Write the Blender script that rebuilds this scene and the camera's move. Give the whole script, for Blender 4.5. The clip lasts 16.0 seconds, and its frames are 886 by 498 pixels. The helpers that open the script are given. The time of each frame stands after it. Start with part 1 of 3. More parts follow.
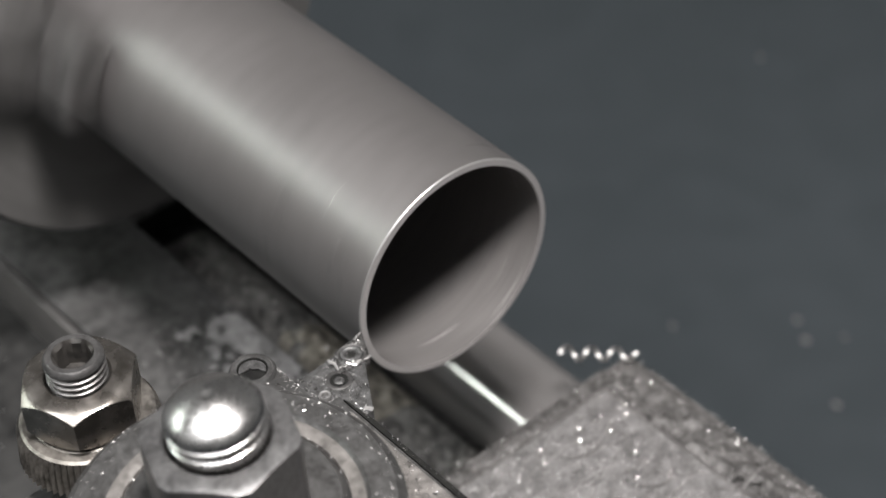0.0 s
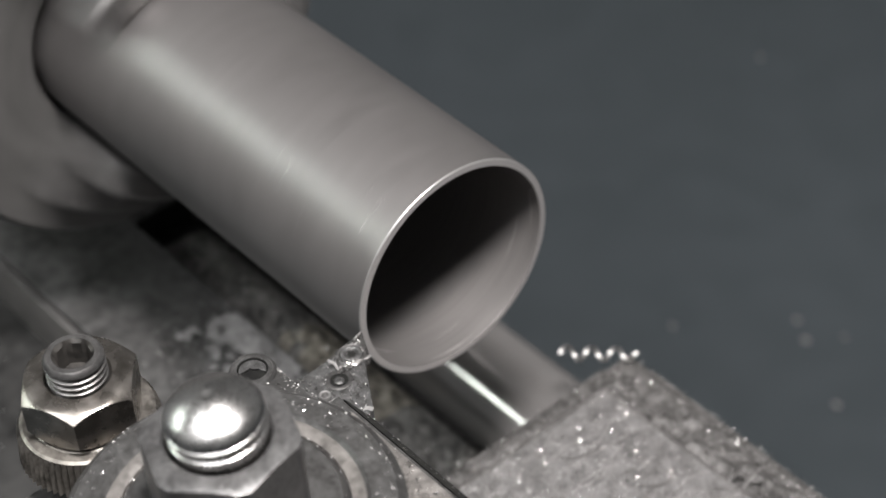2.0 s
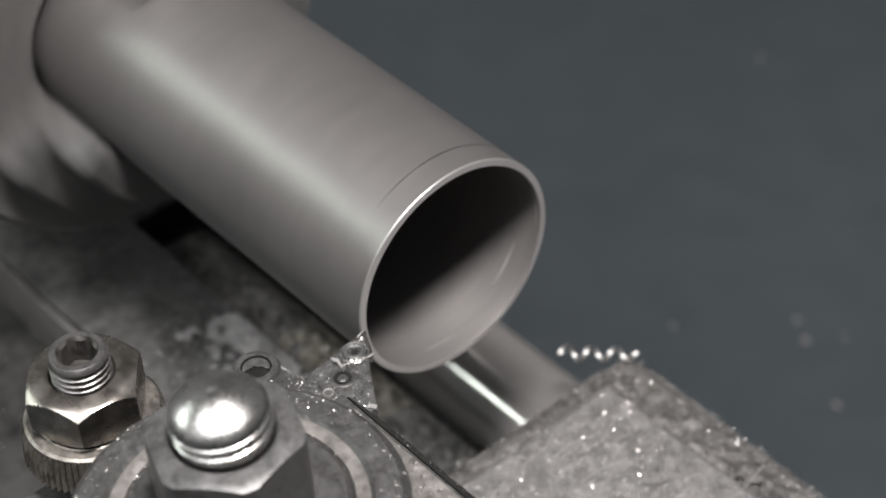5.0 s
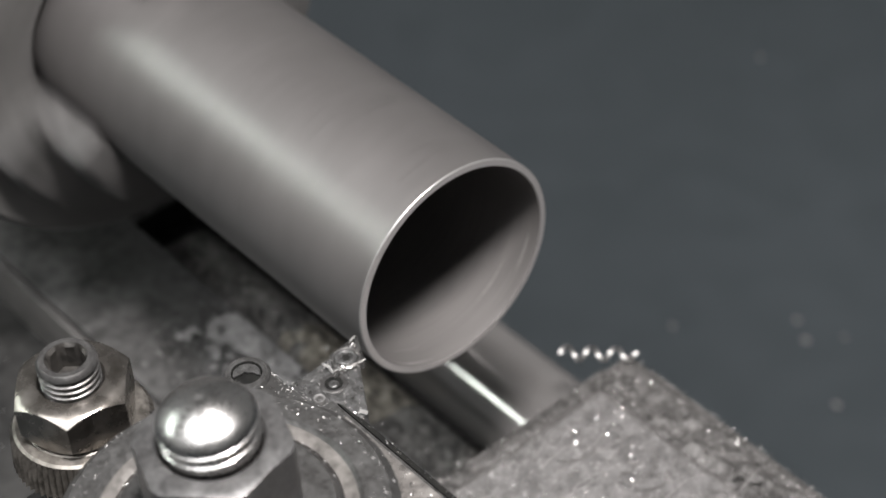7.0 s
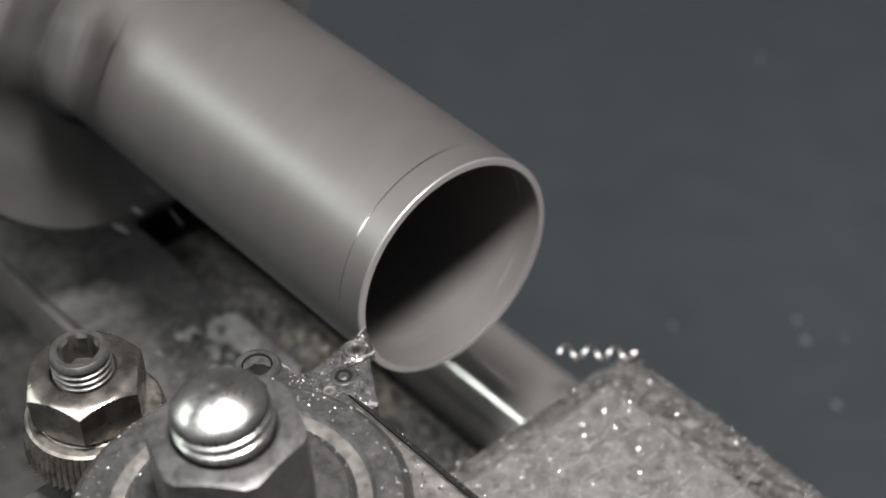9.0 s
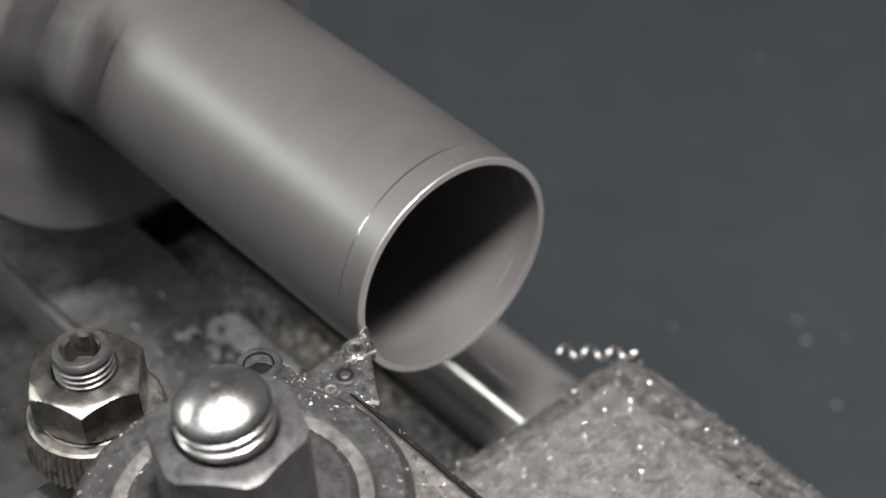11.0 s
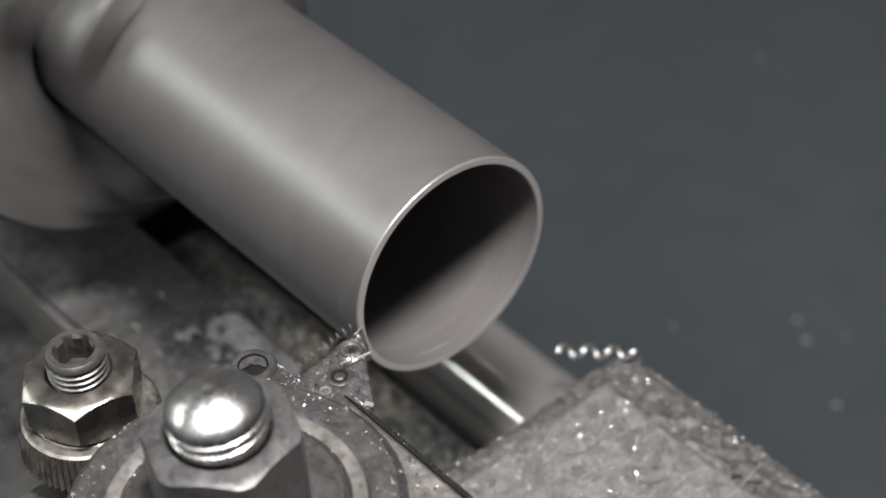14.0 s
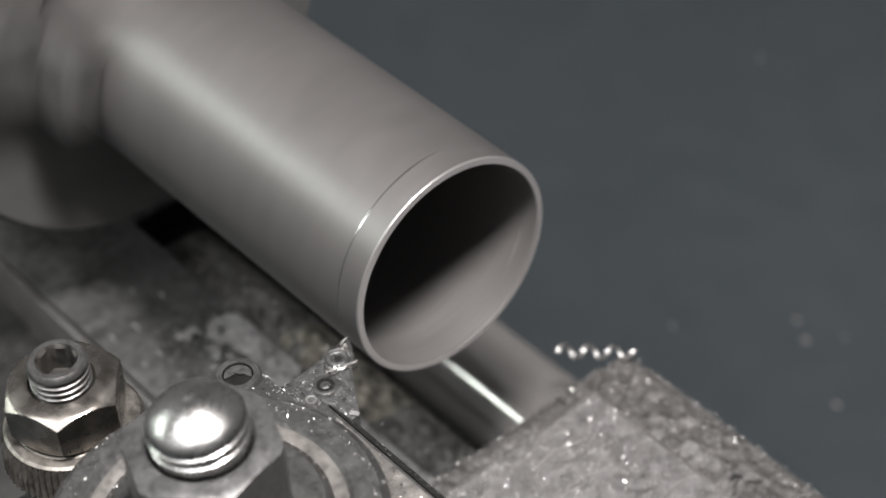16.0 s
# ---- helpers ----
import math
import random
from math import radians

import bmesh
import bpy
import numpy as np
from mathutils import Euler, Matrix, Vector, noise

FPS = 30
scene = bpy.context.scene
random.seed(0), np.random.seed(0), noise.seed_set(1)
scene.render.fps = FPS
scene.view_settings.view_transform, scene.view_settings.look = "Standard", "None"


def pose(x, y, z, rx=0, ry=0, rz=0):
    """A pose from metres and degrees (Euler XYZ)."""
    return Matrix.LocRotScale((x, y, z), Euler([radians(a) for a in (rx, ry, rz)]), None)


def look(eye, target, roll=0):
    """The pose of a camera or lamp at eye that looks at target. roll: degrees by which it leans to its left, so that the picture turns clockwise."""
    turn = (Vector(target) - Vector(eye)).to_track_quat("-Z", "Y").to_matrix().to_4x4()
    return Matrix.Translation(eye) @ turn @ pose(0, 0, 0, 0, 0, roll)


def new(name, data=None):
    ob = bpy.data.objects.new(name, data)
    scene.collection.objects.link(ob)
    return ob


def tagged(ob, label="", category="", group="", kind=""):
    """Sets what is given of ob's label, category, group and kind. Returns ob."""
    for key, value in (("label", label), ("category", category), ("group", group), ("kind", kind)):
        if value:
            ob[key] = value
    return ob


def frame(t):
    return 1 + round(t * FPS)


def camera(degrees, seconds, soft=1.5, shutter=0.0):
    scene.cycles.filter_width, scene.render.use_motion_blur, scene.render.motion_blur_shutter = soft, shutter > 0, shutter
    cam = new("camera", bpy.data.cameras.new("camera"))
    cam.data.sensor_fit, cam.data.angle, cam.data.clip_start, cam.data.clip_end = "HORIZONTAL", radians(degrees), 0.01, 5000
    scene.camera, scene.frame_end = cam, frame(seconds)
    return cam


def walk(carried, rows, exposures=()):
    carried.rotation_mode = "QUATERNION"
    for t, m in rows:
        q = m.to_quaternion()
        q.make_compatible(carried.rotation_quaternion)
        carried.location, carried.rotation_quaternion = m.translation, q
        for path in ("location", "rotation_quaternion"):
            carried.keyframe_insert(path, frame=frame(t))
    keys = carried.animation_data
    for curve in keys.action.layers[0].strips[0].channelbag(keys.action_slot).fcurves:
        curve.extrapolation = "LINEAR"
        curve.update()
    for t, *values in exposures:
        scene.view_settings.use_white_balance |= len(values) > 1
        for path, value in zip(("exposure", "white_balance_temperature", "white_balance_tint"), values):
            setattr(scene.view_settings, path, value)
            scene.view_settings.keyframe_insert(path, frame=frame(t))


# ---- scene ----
# ---- camera: stands still on the operator's side, above the tool post ----
AXIS = 0.25  # height of the spindle axis, metres
cam = camera(25.25, 16.0, shutter=0.4)
cam.data.dof.use_dof = True
cam.data.dof.focus_distance = 0.268
cam.data.dof.aperture_fstop = 24.0
EYE = (0.17515, -0.13989, 0.45811)
VIEW = Matrix(((0.65346, -0.48592, 0.58041, EYE[0]), (0.75531, 0.46923, -0.45753, EYE[1]), (-0.05002, 0.73736, 0.67364, EYE[2]), (0, 0, 0, 1)))
walk(cam, [(0.0, VIEW), (16.0, VIEW)], exposures=[(0.0, 0.0), (16.0, 0.0)])

# ---- light ----
world = bpy.data.worlds.new("workshop")
world.use_nodes = True
world.node_tree.nodes["Background"].inputs[0].default_value = (0.55, 0.6, 0.65, 1)
world.node_tree.nodes["Background"].inputs[1].default_value = 0.12
scene.world = world


def area_lamp(name, eye, target, sx, sy, watts, colour):
    data = bpy.data.lights.new(name, "AREA")
    data.shape, data.size, data.size_y, data.energy, data.color = "RECTANGLE", sx, sy, watts, colour
    ob = new(name, data)
    ob.matrix_world = look(eye, target)
    return ob


# Unseen overhead panel added as soft fill; no such fitting is known.
area_lamp("overhead_fill", (0.0, -1.0, 2.15), (0.0, -1.0, 0), 1.5, 0.8, 30.0, (1.0, 1.0, 1.0))
area_lamp("work_lamp", (0.114, -0.052, AXIS + 0.38), (0.0, 0, AXIS), 0.065, 0.065, 4.4, (1.0, 0.965, 0.95))
area_lamp("strip_lamp", (-0.46, -0.40, AXIS + 0.34), (0.0, 0, AXIS), 0.3, 0.05, 0.9, (0.9, 1.0, 0.93))


# ---- materials ----
def material(name, colour, rough=0.5, metal=0.0, colour2=None, scale=300.0, patch=40.0, bump=0.0, rough_var=0.15, aniso=0.0, stretch=(1, 1, 1), spec=0.5):
    m = bpy.data.materials.new(name)
    m.use_nodes = True
    n, l = m.node_tree.nodes, m.node_tree.links
    b = n["Principled BSDF"]
    b.inputs["Metallic"].default_value = metal
    b.inputs["Specular IOR Level"].default_value = spec
    co = n.new("ShaderNodeTexCoord")
    mp = n.new("ShaderNodeMapping")
    mp.inputs["Scale"].default_value = stretch
    l.new(co.outputs["Object"], mp.inputs["Vector"])
    fine = n.new("ShaderNodeTexNoise")
    fine.inputs["Scale"].default_value, fine.inputs["Detail"].default_value = scale, 6
    big = n.new("ShaderNodeTexNoise")
    big.inputs["Scale"].default_value, big.inputs["Detail"].default_value = patch, 5
    l.new(mp.outputs[0], fine.inputs["Vector"])
    l.new(co.outputs["Object"], big.inputs["Vector"])
    mixf = n.new("ShaderNodeMath")
    mixf.operation = "ADD"
    l.new(fine.outputs["Fac"], mixf.inputs[0])
    l.new(big.outputs["Fac"], mixf.inputs[1])
    ramp = n.new("ShaderNodeValToRGB")
    ramp.color_ramp.elements[0].position, ramp.color_ramp.elements[1].position = 0.36, 0.64
    half = n.new("ShaderNodeMath")
    half.operation = "MULTIPLY"
    half.inputs[1].default_value = 0.5
    l.new(mixf.outputs[0], half.inputs[0])
    l.new(half.outputs[0], ramp.inputs[0])
    c2 = colour2 or tuple(c * 0.75 for c in colour)
    ramp.color_ramp.elements[0].color = (*c2, 1)
    ramp.color_ramp.elements[1].color = (*colour, 1)
    l.new(ramp.outputs[0], b.inputs["Base Color"])
    rr = n.new("ShaderNodeMapRange")
    rr.inputs["To Min"].default_value, rr.inputs["To Max"].default_value = max(0.02, rough - rough_var), min(1, rough + rough_var)
    l.new(half.outputs[0], rr.inputs["Value"])
    rr.inputs["From Min"].default_value, rr.inputs["From Max"].default_value = 0.3, 0.7
    l.new(rr.outputs[0], b.inputs["Roughness"])
    if bump:
        bp = n.new("ShaderNodeBump")
        bp.inputs["Strength"].default_value, bp.inputs["Distance"].default_value = bump, 0.0003
        l.new(mixf.outputs[0], bp.inputs["Height"])
        l.new(bp.outputs[0], b.inputs["Normal"])
    return m


M_TUBE = material("satin_steel", (0.21, 0.199, 0.196), 0.42, 0.78, (0.18, 0.171, 0.168), 300, 40, 0.02, 0.05, stretch=(1.5, 1, 1), spec=0.25)
M_NICK = material("burnished_nick", (0.36, 0.345, 0.34), 0.24, 1.0, (0.3, 0.285, 0.28), 900, 200, 0.0, 0.04)
M_SCORE = material("scored_bright_steel", (0.55, 0.53, 0.52), 0.22, 1.0, (0.4, 0.385, 0.38), 900, 200, 0.0, 0.05)
M_EDGE = material("bright_turned_edge", (0.5, 0.49, 0.48), 0.3, 0.8, (0.45, 0.44, 0.43), 900, 200, 0.03, 0.05)
M_CHUCK = material("dark_chuck_steel", (0.125, 0.121, 0.118), 0.5, 0.3, (0.075, 0.073, 0.071), 500, 140, 0.15, 0.1)
M_JAW = material("grey_jaw_steel", (0.125, 0.121, 0.119), 0.4, 0.5, (0.06, 0.058, 0.057), 500, 200, 0.15, 0.1)
M_BORE = material("dull_bore_steel", (0.185, 0.175, 0.171), 0.45, 0.45, (0.14, 0.133, 0.13), 600, 45, 0.12, 0.12, stretch=(5, 0.15, 0.15), spec=0.3)
M_CUT = material("freshly_cut_steel", (0.42, 0.4, 0.395), 0.35, 0.5, (0.36, 0.345, 0.34), 900, 200, 0.02, 0.05)
M_BRIGHT = material("polished_steel", (0.44, 0.432, 0.425), 0.28, 1.0, (0.44, 0.43, 0.42), 2500, 260, 0.05, 0.06)
M_NUT = material("zinc_steel", (0.33, 0.307, 0.284), 0.28, 0.95, (0.15, 0.136, 0.12), 420, 180, 0.02, 0.07)
M_KNURL = material("grimy_knurled_steel", (0.3, 0.28, 0.255), 0.42, 0.85, (0.09, 0.082, 0.073), 900, 220, 0.1, 0.1)
M_STUD = material("grey_screw_steel", (0.23, 0.224, 0.221), 0.34, 0.9, (0.15, 0.146, 0.143), 2000, 500, 0.05, 0.05)
M_BLACK = material("black_oxide_steel", (0.068, 0.067, 0.066), 0.4, 0.4, (0.034, 0.033, 0.032), 1500, 500, 0.3, 0.12)
M_GUN = material("dark_grey_steel", (0.06, 0.059, 0.058), 0.4, 0.35, (0.036, 0.035, 0.034), 1500, 350, 0.25, 0.1)
M_TOOL = material("chip_scuffed_steel", (0.125, 0.124, 0.124), 0.36, 0.6, (0.045, 0.044, 0.043), 3200, 700, 0.5, 0.1)
M_SLIVER = material("pale_fine_swarf", (0.5, 0.49, 0.48), 0.45, 0.4, (0.3, 0.29, 0.285), 2500, 900, 0.0, 0.1)
M_DUST = material("grey_swarf_dust", (0.46, 0.445, 0.444), 0.6, 0.1, (0.14, 0.135, 0.134), 900, 210, 0.5, 0.1)
M_SILT = material("grey_trough_silt", (0.31, 0.298, 0.286), 0.65, 0.1, (0.06, 0.058, 0.056), 700, 230, 0.6, 0.1)
# Near-black: shade of recesses and dark look of the chamfer put into colour.
M_PIT = material("pit_and_edge_black", (0.014, 0.014, 0.013), 0.85, 0.0, (0.008, 0.008, 0.008), 900, 300, 0.2, 0.1, spec=0.03)
M_STEEL = material("worn_grey_steel", (0.24, 0.23, 0.225), 0.4, 0.7, (0.16, 0.154, 0.15), 1200, 300, 0.15, 0.1)
M_WORN = material("rubbed_brownish_steel", (0.2, 0.188, 0.177), 0.42, 0.5, (0.09, 0.084, 0.079), 900, 300, 0.3, 0.1)
M_CAST = material("ground_cast_iron", (0.14, 0.136, 0.135), 0.42, 0.4, (0.05, 0.049, 0.048), 420, 90, 0.1, 0.12)
M_SLIDE = material("dusty_milled_iron", (0.235, 0.226, 0.225), 0.5, 0.3, (0.085, 0.082, 0.08), 2600, 420, 1.0, 0.1, stretch=(2.0, 0.6, 1))
M_GRIME = material("swarf_dusted_iron", (0.13, 0.124, 0.121), 0.55, 0.3, (0.035, 0.033, 0.032), 1400, 420, 0.9, 0.12)
M_ROD = material("polished_bar", (0.265, 0.252, 0.248), 0.13, 0.55, (0.25, 0.238, 0.234), 500, 60, 0.02, 0.03, stretch=(1, 6, 6))
M_CHIP = material("steel_swarf", (0.6, 0.58, 0.57), 0.25, 1.0, None, 900, 300, 0.0, 0.1)
M_CHIPDULL = material("dull_steel_curl", (0.34, 0.33, 0.325), 0.3, 0.9, (0.2, 0.195, 0.19), 1500, 400, 0.0, 0.1)
M_SLIVERDULL = material("pale_steel_curl", (0.27, 0.263, 0.26), 0.4, 0.6, (0.24, 0.235, 0.23), 1500, 400, 0.0, 0.1)
M_NUTGREY = material("worn_grey_nut_steel", (0.105, 0.103, 0.103), 0.37, 0.5, (0.045, 0.044, 0.044), 1500, 350, 0.25, 0.1)
M_SOCKET = material("oily_black_grime", (0.05, 0.046, 0.042), 0.45, 0.4, (0.02, 0.019, 0.018), 900, 300, 0.3, 0.1)
M_DIRT = material("oily_swarf_dirt", (0.48, 0.44, 0.375), 0.7, 0.1, (0.02, 0.019, 0.018), 500, 190, 0.6, 0.15)
# Also colours the disc that stands for shade deep in the bore.
M_DARK = material("oily_iron_and_bore_shade", (0.042, 0.041, 0.04), 0.6, 0.1, (0.012, 0.012, 0.012), 300, 70, 0.1, spec=0.25)
M_CARBIDE = material("carbide", (0.22, 0.215, 0.21), 0.28, 0.9, (0.12, 0.118, 0.115), 1800, 600, 0.25, 0.1)
M_PAINT = material("grey_blue_paint", (0.05, 0.059, 0.066), 0.55, 0.0, (0.044, 0.0525, 0.058), 60, 9, 0.05, 0.1)
M_WALL = material("grey_wall_paint", (0.55, 0.55, 0.55), 0.8, 0.0, (0.5, 0.5, 0.5), 40, 4, 0.05, 0.05)


# ---- mesh helpers: machine coordinates in millimetres, x along the spindle axis, origin on it at the tube's end ----
class Thing:
    """An empty at its base; parts are given in machine millimetres."""

    def __init__(self, name, base, label, category, group="", kind=""):
        self.base = Vector(base)
        self.ob = new(name)
        self.ob.empty_display_size = 0.01
        self.home = Vector(base) * 0.001 + Vector((0, 0, AXIS))
        self.ob.location = self.home
        tagged(self.ob, label, category, group, kind)


def part(name, bm, mat, parent, label="", smooth=40.0):
    """Links a bmesh as one mesh under a Thing, or under a part of one (given as the pair (thing, part))."""
    thing, above = parent if isinstance(parent, tuple) else (parent, parent.ob)
    bmesh.ops.translate(bm, verts=bm.verts, vec=-thing.base)
    bmesh.ops.scale(bm, verts=bm.verts, vec=(0.001,) * 3)
    bmesh.ops.recalc_face_normals(bm, faces=bm.faces)
    me = bpy.data.meshes.new(name)
    for f in bm.faces:
        f.smooth = smooth > 0
    if smooth > 0:
        for e in bm.edges:
            e.smooth = len(e.link_faces) == 2 and e.calc_face_angle(0.0) < radians(smooth)
    bm.to_mesh(me)
    bm.free()
    me.materials.append(mat)
    ob = new(name, me)
    ob.parent = above
    if label:
        ob["label"] = label
    return ob


def lathe(profile, centre, axis="Z", n=64, close=True, wobble=None):
    """A body of revolution from (radius, height) pairs, round the axis through centre."""
    bm = bmesh.new()
    rings = []
    for r, h in profile:
        if r < 1e-6:
            rings.append([bm.verts.new((0, 0, h))])
        else:
            rings.append([bm.verts.new((r * math.cos(2 * math.pi * k / n), r * math.sin(2 * math.pi * k / n), h)) for k in range(n)])
    pairs = list(zip(rings, rings[1:])) + ([(rings[-1], rings[0])] if close and len(rings[-1]) > 1 and len(rings[0]) > 1 else [])
    for a, b in pairs:
        for k in range(n):
            j = (k + 1) % n
            if len(a) == 1 and len(b) == 1:
                continue
            if len(a) == 1:
                bm.faces.new((a[0], b[k], b[j]))
            elif len(b) == 1:
                bm.faces.new((a[k], b[0], a[j]))
            else:
                bm.faces.new((a[k], b[k], b[j], a[j]))
    turn = {"Z": Matrix(), "X": Matrix.Rotation(radians(90), 4, "Y"), "Y": Matrix.Rotation(radians(-90), 4, "X")}[axis]
    bm.transform(Matrix.Translation(centre) @ turn)
    return bm


def prism(points, z0, z1, bevel=0.3, segments=2):
    """A prism on a plan outline, with rounded edges."""
    bm = bmesh.new()
    lo = [bm.verts.new((x, y, z0)) for x, y in points]
    hi = [bm.verts.new((x, y, z1)) for x, y in points]
    bm.faces.new(lo[::-1])
    bm.faces.new(hi)
    for k in range(len(points)):
        j = (k + 1) % len(points)
        bm.faces.new((lo[k], lo[j], hi[j], hi[k]))
    if bevel:
        bmesh.ops.bevel(bm, geom=bm.edges[:], offset=bevel, segments=segments, affect="EDGES", profile=0.5)
    return bm


def block(x0, x1, y0, y1, z0, z1, bevel=0.4, segments=2):
    return prism([(x0, y0), (x1, y0), (x1, y1), (x0, y1)], z0, z1, bevel, segments)


def hex_nut(centre, flats, z0, z1, turn, bore, chamfer=0.9, clip=2.0):
    """A chamfered hexagon nut with a bore."""
    bm = bmesh.new()
    n, rc, rf = 72, flats / math.sqrt(3), flats / 2
    rings = []

    def ring(radius_of, z_of):
        out = []
        for k in range(n):
            a = 2 * math.pi * k / n
            s = (a % (math.pi / 3)) - math.pi / 6
            rh = min(rf / math.cos(s), rf * clip)
            r = radius_of(rh)
            out.append(bm.verts.new((r * math.cos(a), r * math.sin(a), z_of(rh))))
        return out
    drop = lambda rh: max(0.0, (rh - rf * 0.985)) * chamfer
    rings.append(ring(lambda rh: bore, lambda rh: z0))
    rings.append(ring(lambda rh: rf * 0.95, lambda rh: z0))
    rings.append(ring(lambda rh: rh, lambda rh: z0 + drop(rh) + 0.1))
    rings.append(ring(lambda rh: rh, lambda rh: z1 - drop(rh) - 0.1))
    rings.append(ring(lambda rh: rf * 0.95, lambda rh: z1))
    rings.append(ring(lambda rh: bore + 0.4, lambda rh: z1))
    rings.append(ring(lambda rh: bore, lambda rh: z1 - 0.4))
    for a, b in zip(rings, rings[1:] + rings[:1]):
        for k in range(n):
            j = (k + 1) % n
            bm.faces.new((a[k], a[j], b[j], b[k]))
    bm.transform(Matrix.Translation((centre[0], centre[1], 0)) @ Matrix.Rotation(radians(turn), 4, "Z"))
    return bm


def threaded(centre, r, z0, z1, pitch, socket=0.0, depth=3.0, top=0.9):
    """A threaded stud: a profile of thread crests, a chamfered end, and a hexagon socket where asked."""
    prof = [(0, z0), (r - 0.1, z0)]
    z = z0
    while z < z1 - 1.6 * top - pitch * 0.6:
        prof += [(r * 0.8, z + pitch * 0.15), (r * 0.8, z + pitch * 0.3), (r, z + pitch * 0.62), (r, z + pitch * 0.8)]
        z += pitch
    prof += [(r * 0.96, z1 - top), (r * 0.92, z1 - 0.14), (r * 0.88, z1)]
    if socket:
        return lathe(prof + [(socket * 0.62, z1), (socket * 0.6, z1 - 0.3)], centre, n=72, close=False)
    return lathe(prof + [(0, z1)], centre, n=72, close=False)


def hex_socket(centre, flats, z1, depth):
    """The walls and floor of a hexagon socket, with a worn countersunk mouth."""
    bm = bmesh.new()
    n, rings = 72, []
    for z, blend in ((z1 - 0.02, 0.0), (z1 - 0.45, 1.0), (z1 - depth, 1.0)):
        ring = []
        for k in range(n):
            a = 2 * math.pi * k / n
            s = ((a + 0.2) % (math.pi / 3)) - math.pi / 6
            r = flats * 0.605 * (1 - blend) + flats / 2 / math.cos(s) * blend
            ring.append(bm.verts.new((centre[0] + r * math.cos(a), centre[1] + r * math.sin(a), z)))
        rings.append(ring)
    for a, b in zip(rings, rings[1:]):
        for k in range(n):
            j = (k + 1) % n
            bm.faces.new((a[k], a[j], b[j], b[k]))
    bm.faces.new(rings[-1])
    return bm


def ribbon(points, wide, thick, up):
    """A thin strip swept along points."""
    bm = bmesh.new()
    rings = []
    for k, q in enumerate(points):
        d = (Vector(points[min(k + 1, len(points) - 1)]) - Vector(points[max(k - 1, 0)])).normalized()
        side = Vector(up).normalized()
        nrm = d.cross(side).normalized()
        q = Vector(q)
        rings.append([bm.verts.new(q + side * (a * wide / 2) + nrm * (b * thick / 2)) for a, b in ((-1, -1), (1, -1), (1, 1), (-1, 1))])
    for a, b in zip(rings, rings[1:]):
        for i in range(4):
            bm.faces.new((a[i], a[(i + 1) % 4], b[(i + 1) % 4], b[i]))
    bm.faces.new(rings[0][::-1])
    bm.faces.new(rings[-1])
    return bm


# ---- the place: tray, room ----
def structure(name, bm, mat, label):
    bmesh.ops.scale(bm, verts=bm.verts, vec=(0.001,) * 3)
    bmesh.ops.recalc_face_normals(bm, faces=bm.faces)
    me = bpy.data.meshes.new(name)
    bm.to_mesh(me)
    bm.free()
    me.materials.append(mat)
    return tagged(new(name, me), label, name.split("_")[0], "", "structure")


structure("ground", block(-1500, 1500, -1500, 1500, -20, 0, 0), M_PAINT, "grey-blue painted bench top under the lathe")
structure("wall_north", block(-1500, 1500, 1500, 1600, -20, 2200, 0), M_WALL, "plain grey workshop wall")
structure("wall_south", block(-1500, 1500, -1600, -1500, -20, 2200, 0), M_WALL, "plain grey workshop wall")
structure("wall_west", block(-1600, -1500, -1600, 1600, -20, 2200, 0), M_WALL, "plain grey workshop wall")
structure("wall_east", block(1500, 1600, -1600, 1600, -20, 2200, 0), M_WALL, "plain grey workshop wall")
structure("ceiling", block(-1600, 1600, -1600, 1600, 2200, 2300, 0), M_WALL, "plain grey workshop ceiling")

# ---- lathe bed ----
bed = Thing("lathe_bed", (0, 0, -250), "ground cast-iron lathe bed, oily and stained", "lathe bed")
part("front_way", block(-420, 300, -21.5, 4.0, -95, -65, 0.4), M_CAST, bed, "flat front way with oil stains")
part("front_ledge", block(-420, 300, -60, -22.2, -110, -79, 0.8), M_DARK, bed)
part("way_strip", block(-420, 300, -23.4, -21.9, -90, -66.2, 0.5), M_STEEL, bed, "thin bright strip along the way")
part("trough_ledge", block(-112, 300, 4.2, 18.5, -110, -73, 0.4), M_DARK, bed)
part("trough_floor", block(-112, 300, 18.3, 52, -110, -88, 0.3), M_DARK, bed, "dark trough between the ways")
# Thin near-black sheet before the headstock base.
part("trough_end", block(-112.4, -111.8, 4.5, 18.2, -90, -66, 0.1), M_PIT, bed, "thin near-black sheet at the trough's end")
part("headstock_base", block(-420, -112.5, 4.2, 60, -110, -65, 0.4), M_CAST, bed)
part("bed_body", block(-420, 300, -60, 60, -250, -110.5, 1.0), M_CAST, bed)
bar = Thing("guide_bar", (0, 31.4, -84), "polished round steel guide bar along the bed", "guide bar")
part("bar", lathe([(0, -112), (10.6, -112), (11.1, -111.5), (11.1, 300), (0, 300)], (0, 31.4, -72), "X", 96, close=False), M_ROD, bar)

# ---- chuck and tube, turning ----
tube = Thing("steel_tube", (0, 0, 0), "satin grey steel tube turning in the chuck, end open", "tube")
part("pipe", lathe([(18.2, -150), (19, -150), (19, -0.34), (18.2, -0.34)], (0, 0, 0), "X", 160), M_TUBE, tube)
part("bore_wall", lathe([(18.18, -0.02), (17.9, 0.0), (17.72, -0.2), (17.72, -150), (18.18, -150)], (0, 0, 0), "X", 160), M_BORE, tube, "dull grey inner wall")
